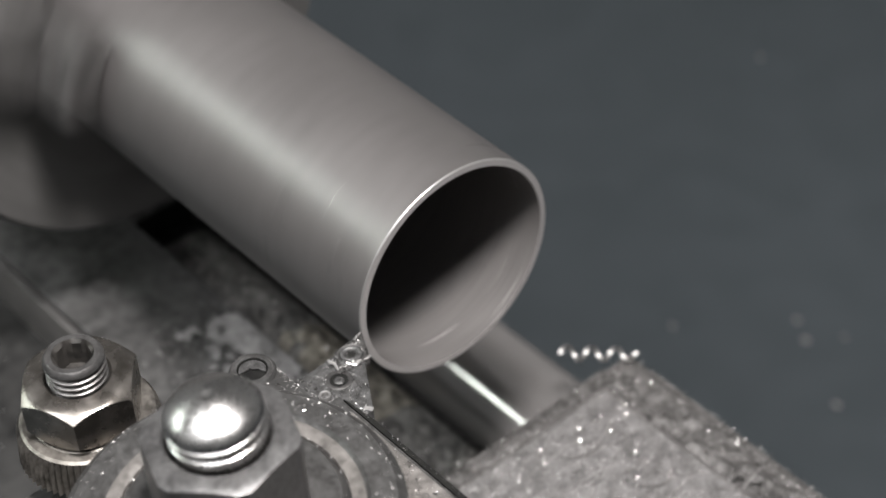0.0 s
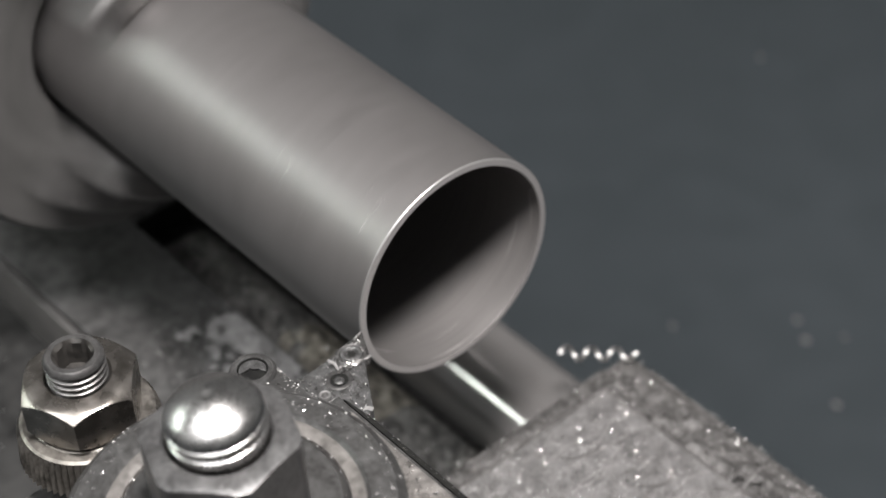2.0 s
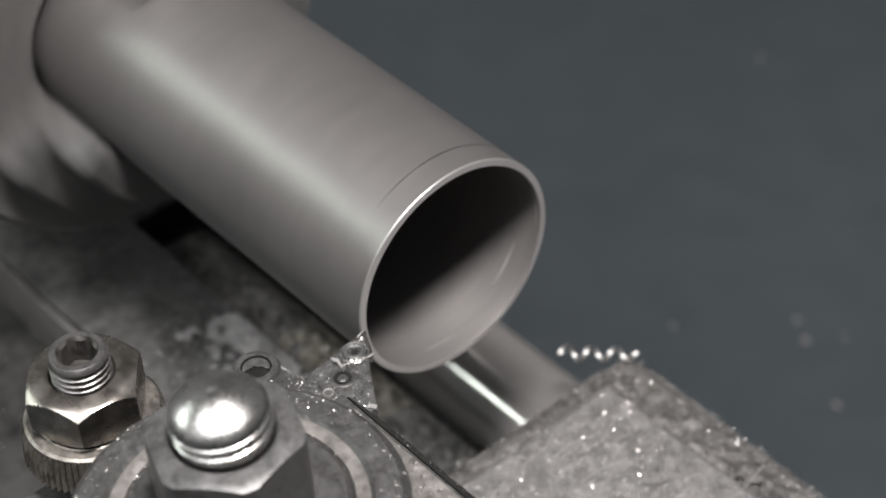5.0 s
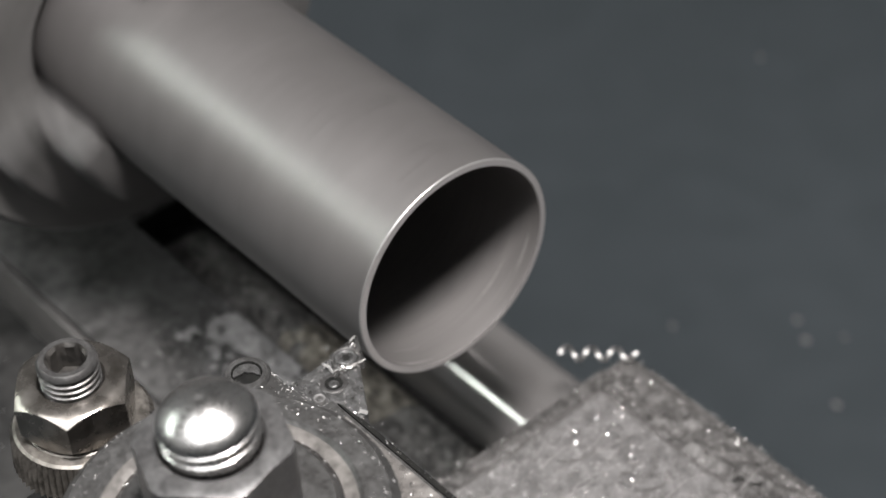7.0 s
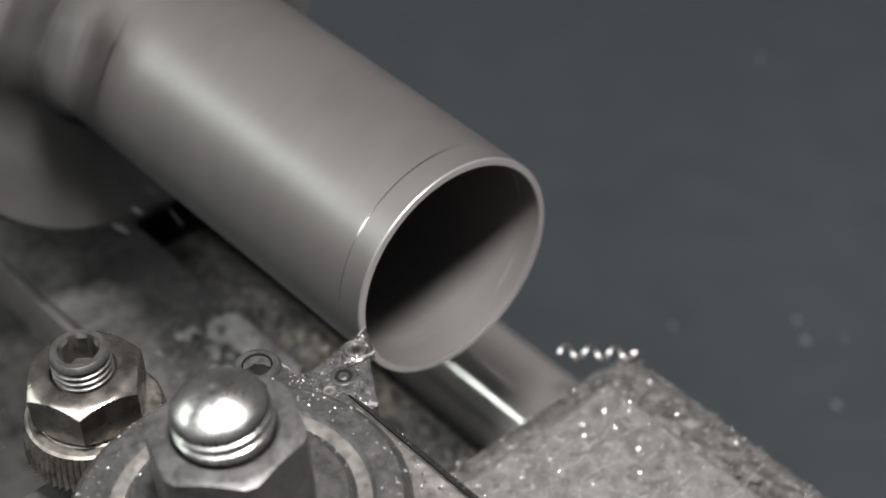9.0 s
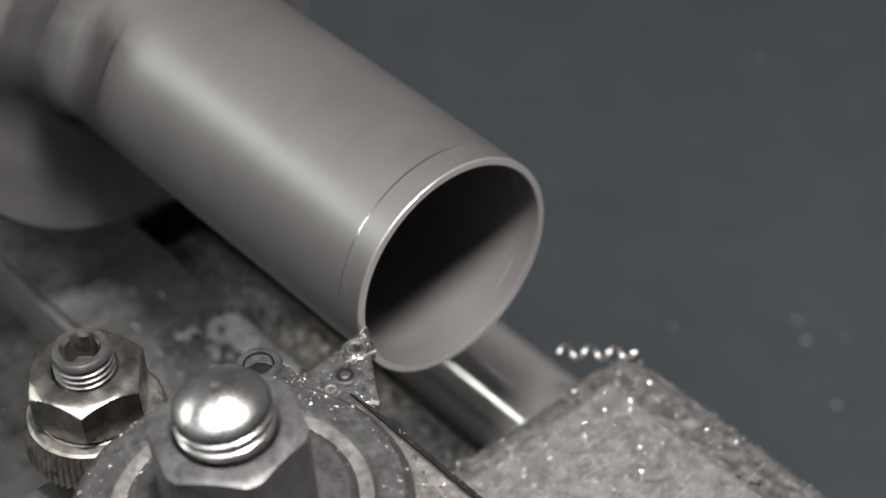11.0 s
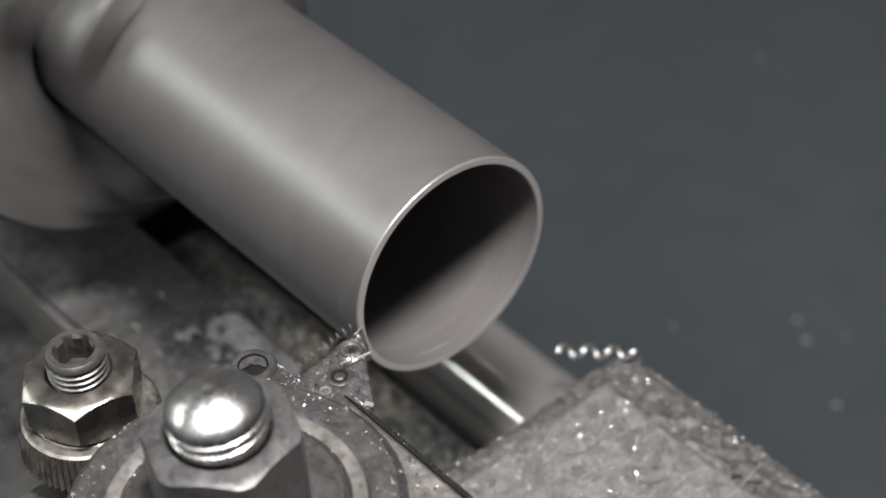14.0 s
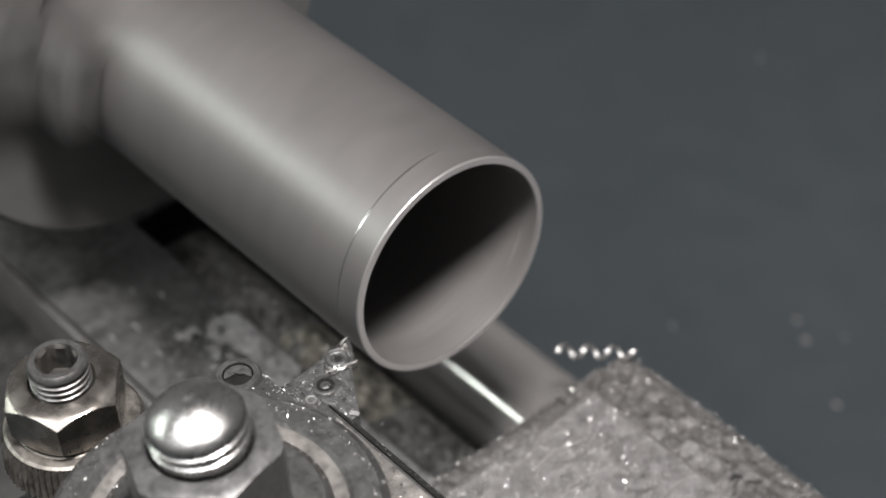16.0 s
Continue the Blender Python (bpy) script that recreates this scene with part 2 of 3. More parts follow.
part("turned_edge", lathe([(19.0, -0.335), (18.99, -0.2), (18.94, -0.08), (18.82, -0.004), (18.3, -0.006), (18.3, -0.335)], (0, 0, 0), "X", 160), M_EDGE, tube, "bright chamfered edge")
part("cut_face", lathe([(17.86, 0.004), (18.8, 0.004), (18.78, -0.1), (17.9, -0.1)], (0, 0, 0), "X", 160), M_CUT, tube, "freshly faced bright rim")
# Added disc closing the bore; its dark colour stands for the shade at depth.
part("plug", lathe([(0, -146), (17.6, -146), (17.6, -149), (0, -149)], (0, 0, 0), "X", 64, close=False), M_DARK, tube, "added dark disc standing for the shade deep in the bore")


def arc_strip(a0, a1, x, wide, lift, n=8, base=19.0):
    """A thin raised strip on the tube; angles from the top towards the operator."""
    bm = bmesh.new()
    rings = []
    for k in range(n + 1):
        a = radians(a0 + (a1 - a0) * k / n)
        rings.append([bm.verts.new((x + u * wide, -r * math.sin(a), r * math.cos(a))) for u, r in ((-0.5, base - math.copysign(0.02, lift)), (0.5, base - math.copysign(0.02, lift)), (0.4, base + lift), (-0.4, base + lift))])
    for p, q in zip(rings, rings[1:]):
        for i in range(4):
            bm.faces.new((p[i], p[(i + 1) % 4], q[(i + 1) % 4], q[i]))
    bm.faces.new(rings[0][::-1])
    bm.faces.new(rings[-1])
    return bm


part("scratch", arc_strip(-72, 4, -4.8, 0.3, 0.012, 44), M_SCORE, tube, "long bright scratch round the end")
part("scratch", arc_strip(6, 28, -4.75, 0.22, 0.01, 14), M_SCORE, tube)
rng = random.Random(5)
for a, x, span, wide in ((114, -20.2, 3.2, 1.1), (112, -22.6, 1.6, 0.5), (118, -8.0, 2.4, 0.8), (122, -5.6, 2.0, 0.7), (133, -5.0, 3.0, 0.8), (96, -12.6, 1.8, 0.6), (142, -23.4, 2.6, 0.9),
                         (139, -26.0, 1.5, 0.6), (205, -29.8, 2.4, 0.8), (214, -27.5, 1.4, 0.5), (156, -17.0, 1.2, 0.4), (250, -14.0, 1.5, 0.5)):
    part("nick", arc_strip(a - span / 3, a + span / 3, x, wide, 0.012, 3), M_NICK, tube)
# Thin pale strips at random angles on the bore, near the rim.
for k in range(6):
    a = rng.uniform(0, 360)
    part("scratch", arc_strip(a, a + rng.uniform(4, 14), -rng.uniform(0.8, 5.5), rng.uniform(0.15, 0.5), -0.02, 6, 17.72), M_CUT, tube, "thin pale strip inside the bore near the rim")
chuck = Thing("lathe_chuck", (-140, 0, 0), "spinning grey three-jaw lathe chuck gripping the tube", "lathe chuck")
part("chuck_body", lathe([(20, -180), (41, -180), (42.6, -178), (42.6, -89.6), (41.6, -88.4), (21, -88.4), (20, -89.4)], (0, 0, 0), "X", 96), M_CHUCK, chuck)
JAW = [(-99, 19.2), (-69, 19.2), (-69, 24.6), (-70.2, 25.8), (-78.2, 26.2), (-78.6, 24.4), (-80, 24.4), (-80.4, 33.2), (-81.6, 34.4), (-87.6, 34.8), (-88, 32.6),
       (-89.4, 32.6), (-89.8, 40.6), (-91, 41.6), (-99, 42)]
for k in range(3):
    jaw = prism(JAW, -7, 7, 0.5, 2)
    jaw.transform(Matrix(((1, 0, 0, 0), (0, 0, -1, 0), (0, 1, 0, 0), (0, 0, 0, 1))))
    bmesh.ops.rotate(jaw, verts=jaw.verts, cent=(0, 0, 0), matrix=Matrix.Rotation(radians(120 * k), 3, "X"))
    part("jaw", jaw, M_JAW, chuck, "stepped hardened steel jaw")

# ---- carriage ----
saddle = Thing("saddle", (50, 0, -48), "dusty cast-iron saddle with swarf on it", "saddle")
corner = [(5.5 - 7 * math.cos(radians(a)), 33 + 7 * math.sin(radians(a))) for a in range(0, 91, 15)]
part("casting", prism([(-1.5, -110)] + corner + [(120, 39.9), (120, -110)], -62, -48, 0.8, 2), M_GRIME, saddle, "iron casting under a crust of swarf")
slide = Thing("cross_slide", (60, 0, -48), "dusty milled cross slide sprinkled with chips", "cross slide")
part("slide_body", block(7.3, 110, -120, 25.6, -47.8, -40, 0.5), M_SLIDE, slide)
# Lighter steel strips put the highlight on the slide's edges into colour.
part("edge_highlight", block(7.15, 8.2, -120, 25.7, -41, -39.94, 0.25), M_STEEL, slide, "lighter strip painting the highlight along the edge")
part("edge_highlight", block(8.3, 110, 24.8, 25.75, -41, -39.94, 0.25), M_STEEL, slide, "lighter strip painting the highlight along the edge")
part("compound_slide", block(16, 66, -110, -36, -39.8, -30.2, 0.6), M_STEEL, slide)

# ---- tool post ----
post = Thing("tool_post", (40, -65.5, -30), "dark quick-change tool post with a domed stud and hexagon nut", "tool post")
part("post_block", block(23.5, 68, -92, -39.65, -30, 18, 0.15, 1), M_BLACK, post, "black steel block sprinkled with chips")
PC = (37, -65.5)
part("hub", lathe([(6.2, 18.2), (20.8, 18.2), (21, 18.6), (21, 26.2), (19.8, 27.4), (16.6, 27.6), (15.6, 26.6), (14.2, 26.4), (13.2, 28), (6.2, 28)], (*PC, 0), n=96), M_BLACK, post, "round dark hub with a worn groove")
part("worn_ring", lathe([(14.2, 26.2), (16.4, 26.3), (16.3, 27.0), (15.4, 27.15), (14.3, 26.9)], (*PC, 0), n=96), M_WORN, post, "worn lighter ring in the hub")
part("worn_top", prism([(27, -40.2), (68, -39.95), (68, -60), (42, -60)], 17.9, 18.08, 0.03, 1), M_WORN, post, "worn silvery top edge under fine chips")
# Added strip: the chamfer's dark look is put into its colour.
part("edge_strip", prism([(24.5, -39.6), (24.5, -39.45), (30, -38.9), (68, -38.6), (68, -39.6)], 8, 18.06, 0.05, 1), M_PIT, post, "added black strip for the block's dark-looking chamfer")
part("hex_nut", hex_nut(PC, 17.3, 28.2, 40.9, -18, 6.0, 0.4, 1.1), M_NUTGREY, post, "grey hexagon nut with a rounded top")
dome = [(0, 28), (5.6, 28), (5.6, 41.1), (5.95, 41.4), (5.95, 42.3), (5.55, 42.55), (5.55, 42.75), (5.95, 43.0), (5.95, 43.8), (5.65, 44.0), (5.65, 44.1), (5.9, 44.35),
        (5.85, 44.75), (5.65, 45.2), (5.35, 45.55), (4.9, 45.92), (4.2, 46.38), (3.4, 46.8), (2.6, 47.15), (1.8, 47.42), (1.1, 47.58), (0.7, 47.62), (0.45, 47.54), (0, 47.52)]
leaning = lathe(dome, (*PC, 0), n=96, close=False)
bmesh.ops.rotate(leaning, verts=leaning.verts, cent=(*PC, 42), matrix=Matrix.Rotation(radians(5), 3, Vector((0.755, -0.65, 0))))
part("stud", leaning, M_BRIGHT, post, "polished domed stud end")

# ---- tool holder with its height screw ----
holder = Thing("tool_holder", (5.5, -66, -22), "steel quick-change tool holder with set screws", "tool holder")
part("holder_body", block(2.6, 23.2, -95, -38, -22, 10, 0.6), M_GUN, holder)
HC = (4.2, -66.4)
stud = part("height_stud", threaded((*HC, 0), 4.0, 10.1, 30.6, 1.0, 4.5, 5.0, 0.42), M_STUD, holder, "threaded stud with a hexagon socket")
part("socket", hex_socket(HC, 4.55, 30.6, 4.0), M_SOCKET, (holder, stud), "dark oily hexagon socket")
part("hex_nut", hex_nut(HC, 14.2, 20.0, 26.8, -38, 4.05), M_NUT, holder, "worn zinc-plated hexagon lock nut")
knurl = lathe([(4.2, 13.4), (8.9, 13.4), (10.0, 13.9), (9.5, 18.7), (9.0, 19.3), (8.6, 19.55), (7.3, 19.6), (7.1, 19.75), (4.2, 19.8)], (*HC, 0), n=132)
part("spacer", lathe([(4.2, 10.1), (6.4, 10.1), (6.4, 13.3), (4.2, 13.3)], (*HC, 0), n=48), M_BLACK, holder)
for v in knurl.verts:
    r = math.hypot(v.co.x - HC[0], v.co.y - HC[1])
    if r > 9.3:
        a = math.atan2(v.co.y - HC[1], v.co.x - HC[0])
        s = 0.925 if round(a / (2 * math.pi / 132)) % 2 else 1.0
        v.co.x, v.co.y = HC[0] + (v.co.x - HC[0]) * s, HC[1] + (v.co.y - HC[1]) * s
part("knurled_nut", knurl, M_KNURL, holder, "knurled adjusting nut", 25)
screw = part("set_screw", threaded((5.2, -41.3, 0), 3.5, 8, 10.6, 1.0, 3.6, 2.6, 0.4), M_BLACK, holder)
# The socket is shallow; near-black colour stands in for the shade of its depth.
part("socket", hex_socket((5.2, -41.3), 3.7, 10.6, 0.58), M_PIT, (holder, screw), "clogged shallow socket, shade put into near-black colour")
crust = random.Random(61)
edge = [(5.2 + 1.95 * math.cos(radians(a)), -41.3 + 1.95 * math.sin(radians(a))) for a in range(40, 251, 15)]
tear = [(5.2 + r * math.cos(radians(a)), -41.3 + r * math.sin(radians(a))) for a, r in ((245, 1.2), (215, 0.5), (190, 0.8), (160, 0.2), (120, 0.45), (90, 0.15), (65, 0.9), (45, 1.3))]
part("grime", prism(edge + tear, 10.1, 10.42, 0.04, 1), M_TOOL, (holder, screw), "grime packed into the socket")
part("burr", ribbon([(5.2 + 2.9 * math.cos(radians(a)), -41.3 + 2.9 * math.sin(radians(a)), 10.62 + crust.uniform(-0.08, 0.08)) for a in range(20, 260, 12)], 0.16, 0.2, (0, 0, 1)), M_STUD, (holder, screw), "worn bright rim")

# ---- cutting tool ----
tool = Thing("cutting_tool", (8, -60, -12), "steel turning tool holding a small carbide insert", "cutting tool")
part("shank", prism([(1.6, -19.9), (14.6, -28.0), (14.8, -95), (2.9, -95), (2.4, -30)], -12, -0.3, 0.15), M_TOOL, tool, "tool shank flecked with chips")
part("insert", prism([(1.2, -19.3), (6.2, -21.8), (5.8, -27.2), (1.7, -24.9)], -1.5, 0.0, 0.15), M_CARBIDE, tool, "carbide cutting insert")
screw = part("insert_screw", lathe([(0.85, -0.5), (0.95, 0.12), (1.25, 0.3), (1.62, 0.22), (1.75, 0.0), (1.75, -0.4), (1.0, -0.5)], (3.9, -23.5, 0.1), n=36), M_TOOL, tool, "small steel screw holding the insert")
star = [(3.9 + r * math.cos(radians(30 * k)), -23.5 + r * math.sin(radians(30 * k))) for k, r in zip(range(12), (0.86, 0.5) * 6)]
# A solid star, not a hole: the recess's shade is painted near-black.
part("recess", prism(star, -0.2, 0.075, 0.02, 1), M_PIT, (tool, screw), "flat near-black star standing for a shaded recess")
part("seat", lathe([(0, -0.5), (1.3, -0.5), (1.3, -0.06), (0, -0.06)], (3.9, -23.5, 0.1), n=24, close=False), M_TOOL, (tool, screw))
part("seat_ring", lathe([(1.8, -0.2), (1.85, -0.02), (2.1, 0.06), (2.25, -0.02), (2.25, -0.2)], (3.9, -23.5, 0.0), n=36), M_STUD, tool, "worn rim round the screw")
part("chip_ring", lathe([(0.5, 0.05), (0.62, 0.3), (0.85, 0.36), (0.95, 0.1), (0.9, -0.3), (0.5, -0.3)], (7.9, -31.6, 0.0), n=14), M_SLIVERDULL, tool, "tiny curled chip stuck to the shank")
clamp = part("clamp_screw", lathe([(1.35, -0.4), (1.4, -0.1), (1.75, -0.02), (2.0, -0.12), (2.0, -0.4)], (6.6, -28.0, 0.0), n=36), M_STUD, tool, "clamp screw clogged with chips")
# Near-black ring paints the shade inside the clamp screw's recess.
part("recess", lathe([(0.75, -0.5), (0.8, -0.22), (1.36, -0.2), (1.4, -0.5)], (6.6, -28.0, 0.0), n=24), M_PIT, (tool, clamp), "clogged recess, shade put into near-black colour")
part("plug", lathe([(0, -0.12), (0.45, -0.16), (0.78, -0.3), (0.78, -0.5), (0, -0.5)], (6.7, -28.1, 0.0), n=11, close=False), M_TOOL, (tool, clamp), "grime packed in the recess")


# ---- swarf: loose chips, heaps, a curl ----
def chips(name, host, count, place, small, large, label, seed, mat=None):
    """Many loose flakes on host; place(rng) gives a point in machine millimetres."""
    rng = random.Random(seed)
    verts, faces = [], []
    for _ in range(count):
        c = Vector(place(rng))
        size = small + (large - small) * rng.random() ** 3
        turn = Euler((rng.gauss(0, 0.5), rng.gauss(0, 0.5), rng.uniform(0, 6.28))).to_matrix()
        length, wide, thick = size * rng.uniform(0.8, 1.9), size * rng.uniform(0.4, 0.8), size * 0.22
        bend = rng.uniform(-0.3, 0.5) * size
        base = len(verts)
        for u, lift in ((-0.5, 0), (0.0, bend), (0.5, 0)):
            for v, w in ((-0.5, 0), (0.5, 0), (0.0, 1)):
                q = turn @ Vector((u * length, v * wide, lift + w * thick)) + c + Vector((0, 0, 0.05 + 0.3 * wide))
                verts.append((q - host.base) * 0.001)
        for k in (0, 3):
            for i, j in ((0, 1), (1, 2), (2, 0)):
                faces.append((base + k + i, base + k + j, base + k + 3 + j, base + k + 3 + i))
        faces += [(base, base + 2, base + 1), (base + 6, base + 7, base + 8)]
    me = bpy.data.meshes.new(name)
    me.from_pydata(verts, [], faces)
    me.materials.append(mat or M_CHIP)
    ob = new(name, me)
    ob.parent = host.ob
    return tagged(ob, label, "", "", "stuff")


def heap(name, host, x0, x1, y0, y1, z, height, step, mat, label, seed, cut=0.0, soft=3.0, far=0.0):
    """A rough mound of swarf: a bumpy sheet that runs down to its edges."""
    bm = bmesh.new()
    nx, ny = int((x1 - x0) / step), int((y1 - y0) / step)
    grid = []
    for i in range(nx + 1):
        row = []
        for j in range(ny + 1):
            u, v = i / nx, j / ny
            edge = min(1.0, 5 * u, 5 * (1 - u), soft * v, (far or soft) * (1 - v))
            x, y = x0 + (x1 - x0) * u, y0 + (y1 - y0) * v
            h = 0.5 + 0.55 * noise.noise((x * 0.12 + seed, y * 0.12, 0)) + 0.35 * noise.noise((x * 0.45, y * 0.45, seed)) + 0.2 * noise.noise((x * 1.3, y * 1.3, seed))
            row.append(bm.verts.new((x, y, z + height * (max(0, h) * edge - cut) - 0.05)))
        grid.append(row)
    for i in range(nx):
        for j in range(ny):
            bm.faces.new((grid[i][j], grid[i + 1][j], grid[i + 1][j + 1], grid[i][j + 1]))
    low = [bm.verts.new((x, y, z - 0.5)) for x, y in ((x0, y0), (x1, y0), (x1, y1), (x0, y1))]
    bm.faces.new(low[::-1])
    ob = part(name, bm, mat, host, label, 80)
    return tagged(ob, "", "", "", "stuff")


def on_hub(rng):
    a, r = rng.uniform(0, 6.283), rng.uniform(13.5, 20.5)
    return PC[0] + r * math.cos(a), PC[1] + r * math.sin(a), 27.4 if r > 16.6 or r < 14 else 26.6


heap("dirt", bed, -44, 60, 4.3, 18.3, -73, 3.8, 0.6, M_SILT, "grey swarf in the trough", 4.0)
heap("dirt", bed, -112, 60, 18.4, 46, -88, 9.0, 0.9, M_SILT, "dark wet swarf on the trough floor", 12.0, 0.0, 9.0)
heap("dirt", bed, -72, -36, 4.6, 18.3, -73, 5.8, 0.5, M_DIRT, "oily tan swarf and dirt in the trough", 3.0)
heap("dirt", bed, -109, -50, 4.3, 18.3, -73, 4.2, 0.6, M_SILT, "grey swarf in the trough", 8.0)
chips("swarf", bed, 300, lambda g: (g.uniform(-105, 10), g.uniform(5.5, 18), -71.0 + g.uniform(-0.6, 1.2)), 0.2, 0.8, "loose chips in the trough", 11)
heap("swarf_crust", saddle, -0.9, 112, 26.2, 39.7, -48, 3.2, 0.7, M_GRIME, "crust of fine swarf", 7.0)
heap("swarf_crust", saddle, -1.2, 7.1, -30, 30, -48, 1.6, 0.7, M_GRIME, "crust of fine swarf", 9.0)
chips("swarf", saddle, 1300, lambda g: (g.uniform(0.2, 70), g.uniform(26.5, 39.3), -46.8 + g.uniform(-0.6, 0.6)), 0.08, 0.34, "fine bright steel chips", 12)
chips("swarf", saddle, 900, lambda g: (g.uniform(-1.2, 7.1), g.uniform(-25, 36), -47.4 + g.uniform(-0.3, 0.5)), 0.08, 0.45, "fine bright steel chips", 13)
chips("swarf", slide, 6500, lambda g: (g.uniform(7.5, 62), g.uniform(-30, 25.6), -40), 0.06, 0.34, "fine bright steel chips", 14)
chips("swarf", post, 900, on_hub, 0.06, 0.27, "fine bright steel chips", 15)
chips("swarf", post, 1500, lambda g: (g.uniform(24, 60), g.uniform(-60, -40.2), 18), 0.05, 0.24, "fine bright steel chips", 16)
chips("swarf", holder, 160, lambda g: (g.uniform(2, 23), g.uniform(-60, -38.3), 10), 0.1, 0.45, "fine bright steel chips", 17)


def on_tool(rng):
    """A spot on the tool's top, clear of the two screw recesses."""
    while True:
        y = -20.8 - 14 * rng.random()
        x = rng.uniform(2.2, min(14, 2.5 + (-20.5 - y) * 1.5))
        if math.hypot(x - 3.9, y + 23.5) > 1.3 and math.hypot(x - 6.6, y + 28) > 1.1:
            return x, y, -0.3 if y < -27.5 or x > 6.4 else 0.0


chips("swarf", tool, 380, on_tool, 0.05, 0.36, "bright chips stuck to the tool", 18)

sliver = [(5.0 + 1.3 * k / 10, -26.6 + 4.9 * k / 10 - 0.35 * math.sin(math.pi * k / 10), 0.12 + 0.1 * math.sin(2 * k)) for k in range(11)]
part("sliver", ribbon(sliver, 0.32, 0.12, (0.2, 0, 1)), M_SLIVER, tool, "bright sliver along the insert's back edge")
part("sliver", ribbon([(13.6, -28.9, 0.0), (14.2, -28.6, 0.2), (14.9, -28.3, 0.25)], 0.6, 0.15, (0, 0.6, 1)), M_SLIVER, tool)
chips("swarf", slide, 7000, lambda g: (g.uniform(7.5, 62), g.uniform(-30, 25.6), -40), 0.08, 0.3, "pale fine swarf", 21, M_SLIVER)
chips("swarf", saddle, 1300, lambda g: (g.uniform(0.2, 70), g.uniform(26.5, 39.3), -46.8 + g.uniform(-0.6, 0.6)), 0.07, 0.3, "pale fine swarf", 22, M_SLIVER)
chips("swarf", saddle, 300, lambda g: (g.uniform(-1.2, 7.1), g.uniform(-25, 36), -47.4 + g.uniform(-0.3, 0.5)), 0.08, 0.4, "pale fine swarf", 23, M_SLIVER)
chips("swarf", tool, 170, on_tool, 0.05, 0.26, "pale fine swarf", 24, M_SLIVER)
chips("swarf", post, 500, on_hub, 0.06, 0.3, "pale fine swarf", 25, M_SLIVER)
chips("swarf", post, 900, lambda g: (g.uniform(24, 60), g.uniform(-60, -40.2), 18), 0.05, 0.28, "pale fine swarf", 26, M_SLIVER)
chips("swarf", holder, 220, lambda g: (g.uniform(3, 23), g.gauss(-38.6, 0.5), 9.9), 0.06, 0.3, "pale fine swarf", 27, M_SLIVER)
chips("swarf", slide, 190, lambda g: (g.uniform(9, 52), g.uniform(-22, 25), -39.9), 0.2, 0.46, "larger bright flakes", 51)
chips("swarf", saddle, 150, lambda g: (g.uniform(0.5, 60), g.uniform(27, 39), -45.8), 0.22, 0.5, "larger bright flakes", 52)
chips("swarf", post, 160, on_hub, 0.12, 0.34, "short bright slivers", 53, M_SLIVER)
heap("dust", bed, -86, 4, -12, 3.95, -65, 0.5, 0.4, M_DUST, "dry grey swarf dust on the way", 2.0, 0.17, 2.2, 30.0)
chips("swarf", bed, 2600, lambda g: (-40 - 42 * g.random() ** 1.5, g.triangular(-20, 3.7, 2.5), -64.75), 0.12, 0.5, "fine swarf strewn on the way", 41, M_DUST)
chips("swarf", bed, 160, lambda g: (-42 - 34 * g.random() ** 1.5, g.uniform(-18, 3.7), -64.7), 0.3, 0.9, "dark oily flakes on the way", 42, M_GUN)
chips("swarf", bed, 14, lambda g: (g.uniform(-110, -80), g.uniform(-50, -24), -78.9), 0.4, 0.9, "loose chips on the ledge", 43)
part("sliver", ribbon([(1.35, -19.7, 0.1), (1.6, -20.5, 0.22), (1.9, -21.4, 0.12)], 0.4, 0.12, (0.6, 0, 1)), M_SLIVER, tool, "bright burr at the cutting tip")
rng = random.Random(31)
for k in range(12):
    x, y, reach = rng.uniform(10, 40), rng.uniform(2, 18), rng.uniform(4, 14)
    part("scratch", ribbon([(x, y, -39.99), (x + rng.uniform(-1, 1), y + reach / 2, -39.97), (x + rng.uniform(-2, 2), y + reach, -39.99)], 0.09, 0.05, (1, 0, 0.2)), M_CUT, slide)


def helix(a, b, radius, turns, steps):
    way = (b - a).normalized()
    u = way.cross(Vector((0, 0, 1))).normalized()
    v = u.cross(way)
    out = []
    for k in range(steps + 1):
        f = k / steps
        w = 2 * math.pi * turns * f
        out.append(a + (b - a) * f + u * (radius * math.cos(w)) + v * (radius * math.sin(w)))
    return out


shaving = Thing("curled_chip", (0.4, -24, -3.6), "thin coiled shaving peeling along the cutting tool", "metal chip")
part("coil", ribbon(helix(Vector((0.0, -19.9, -3.6)), Vector((0.75, -30.2, -3.6)), 0.62, 8, 112), 0.2, 0.06, (0.07, -1, 0)), M_CHIPDULL, shaving)
curl = Thing("curled_chip", (0.6, 37.5, -46), "bright coiled steel chip lying on the saddle's edge", "metal chip")
A, B = Vector((-8.6, 30.1, -46.6)), Vector((1.4, 39.4, -46.2))
way = (B - A).normalized()
e1 = way.cross(Vector((0, 0, 1))).normalized()
e2 = e1.cross(way)
coil = []
for k in range(97):
    u = k / 96
    a = 2 * math.pi * 3.1 * u + 0.6
    r = 1.5 - 0.2 * u
    coil.append(A + (B - A) * u + e1 * (r * math.cos(a)) + e2 * (r * math.sin(a)))
part("coil", ribbon(coil, 0.85, 0.12, way), M_SLIVERDULL, curl)
chips("swarf", post, 700, lambda g: (g.triangular(28, 62, 40), g.uniform(-48, -40.3), 18.1), 0.05, 0.3, "steel crumbs on the worn top edge", 44, M_STUD)
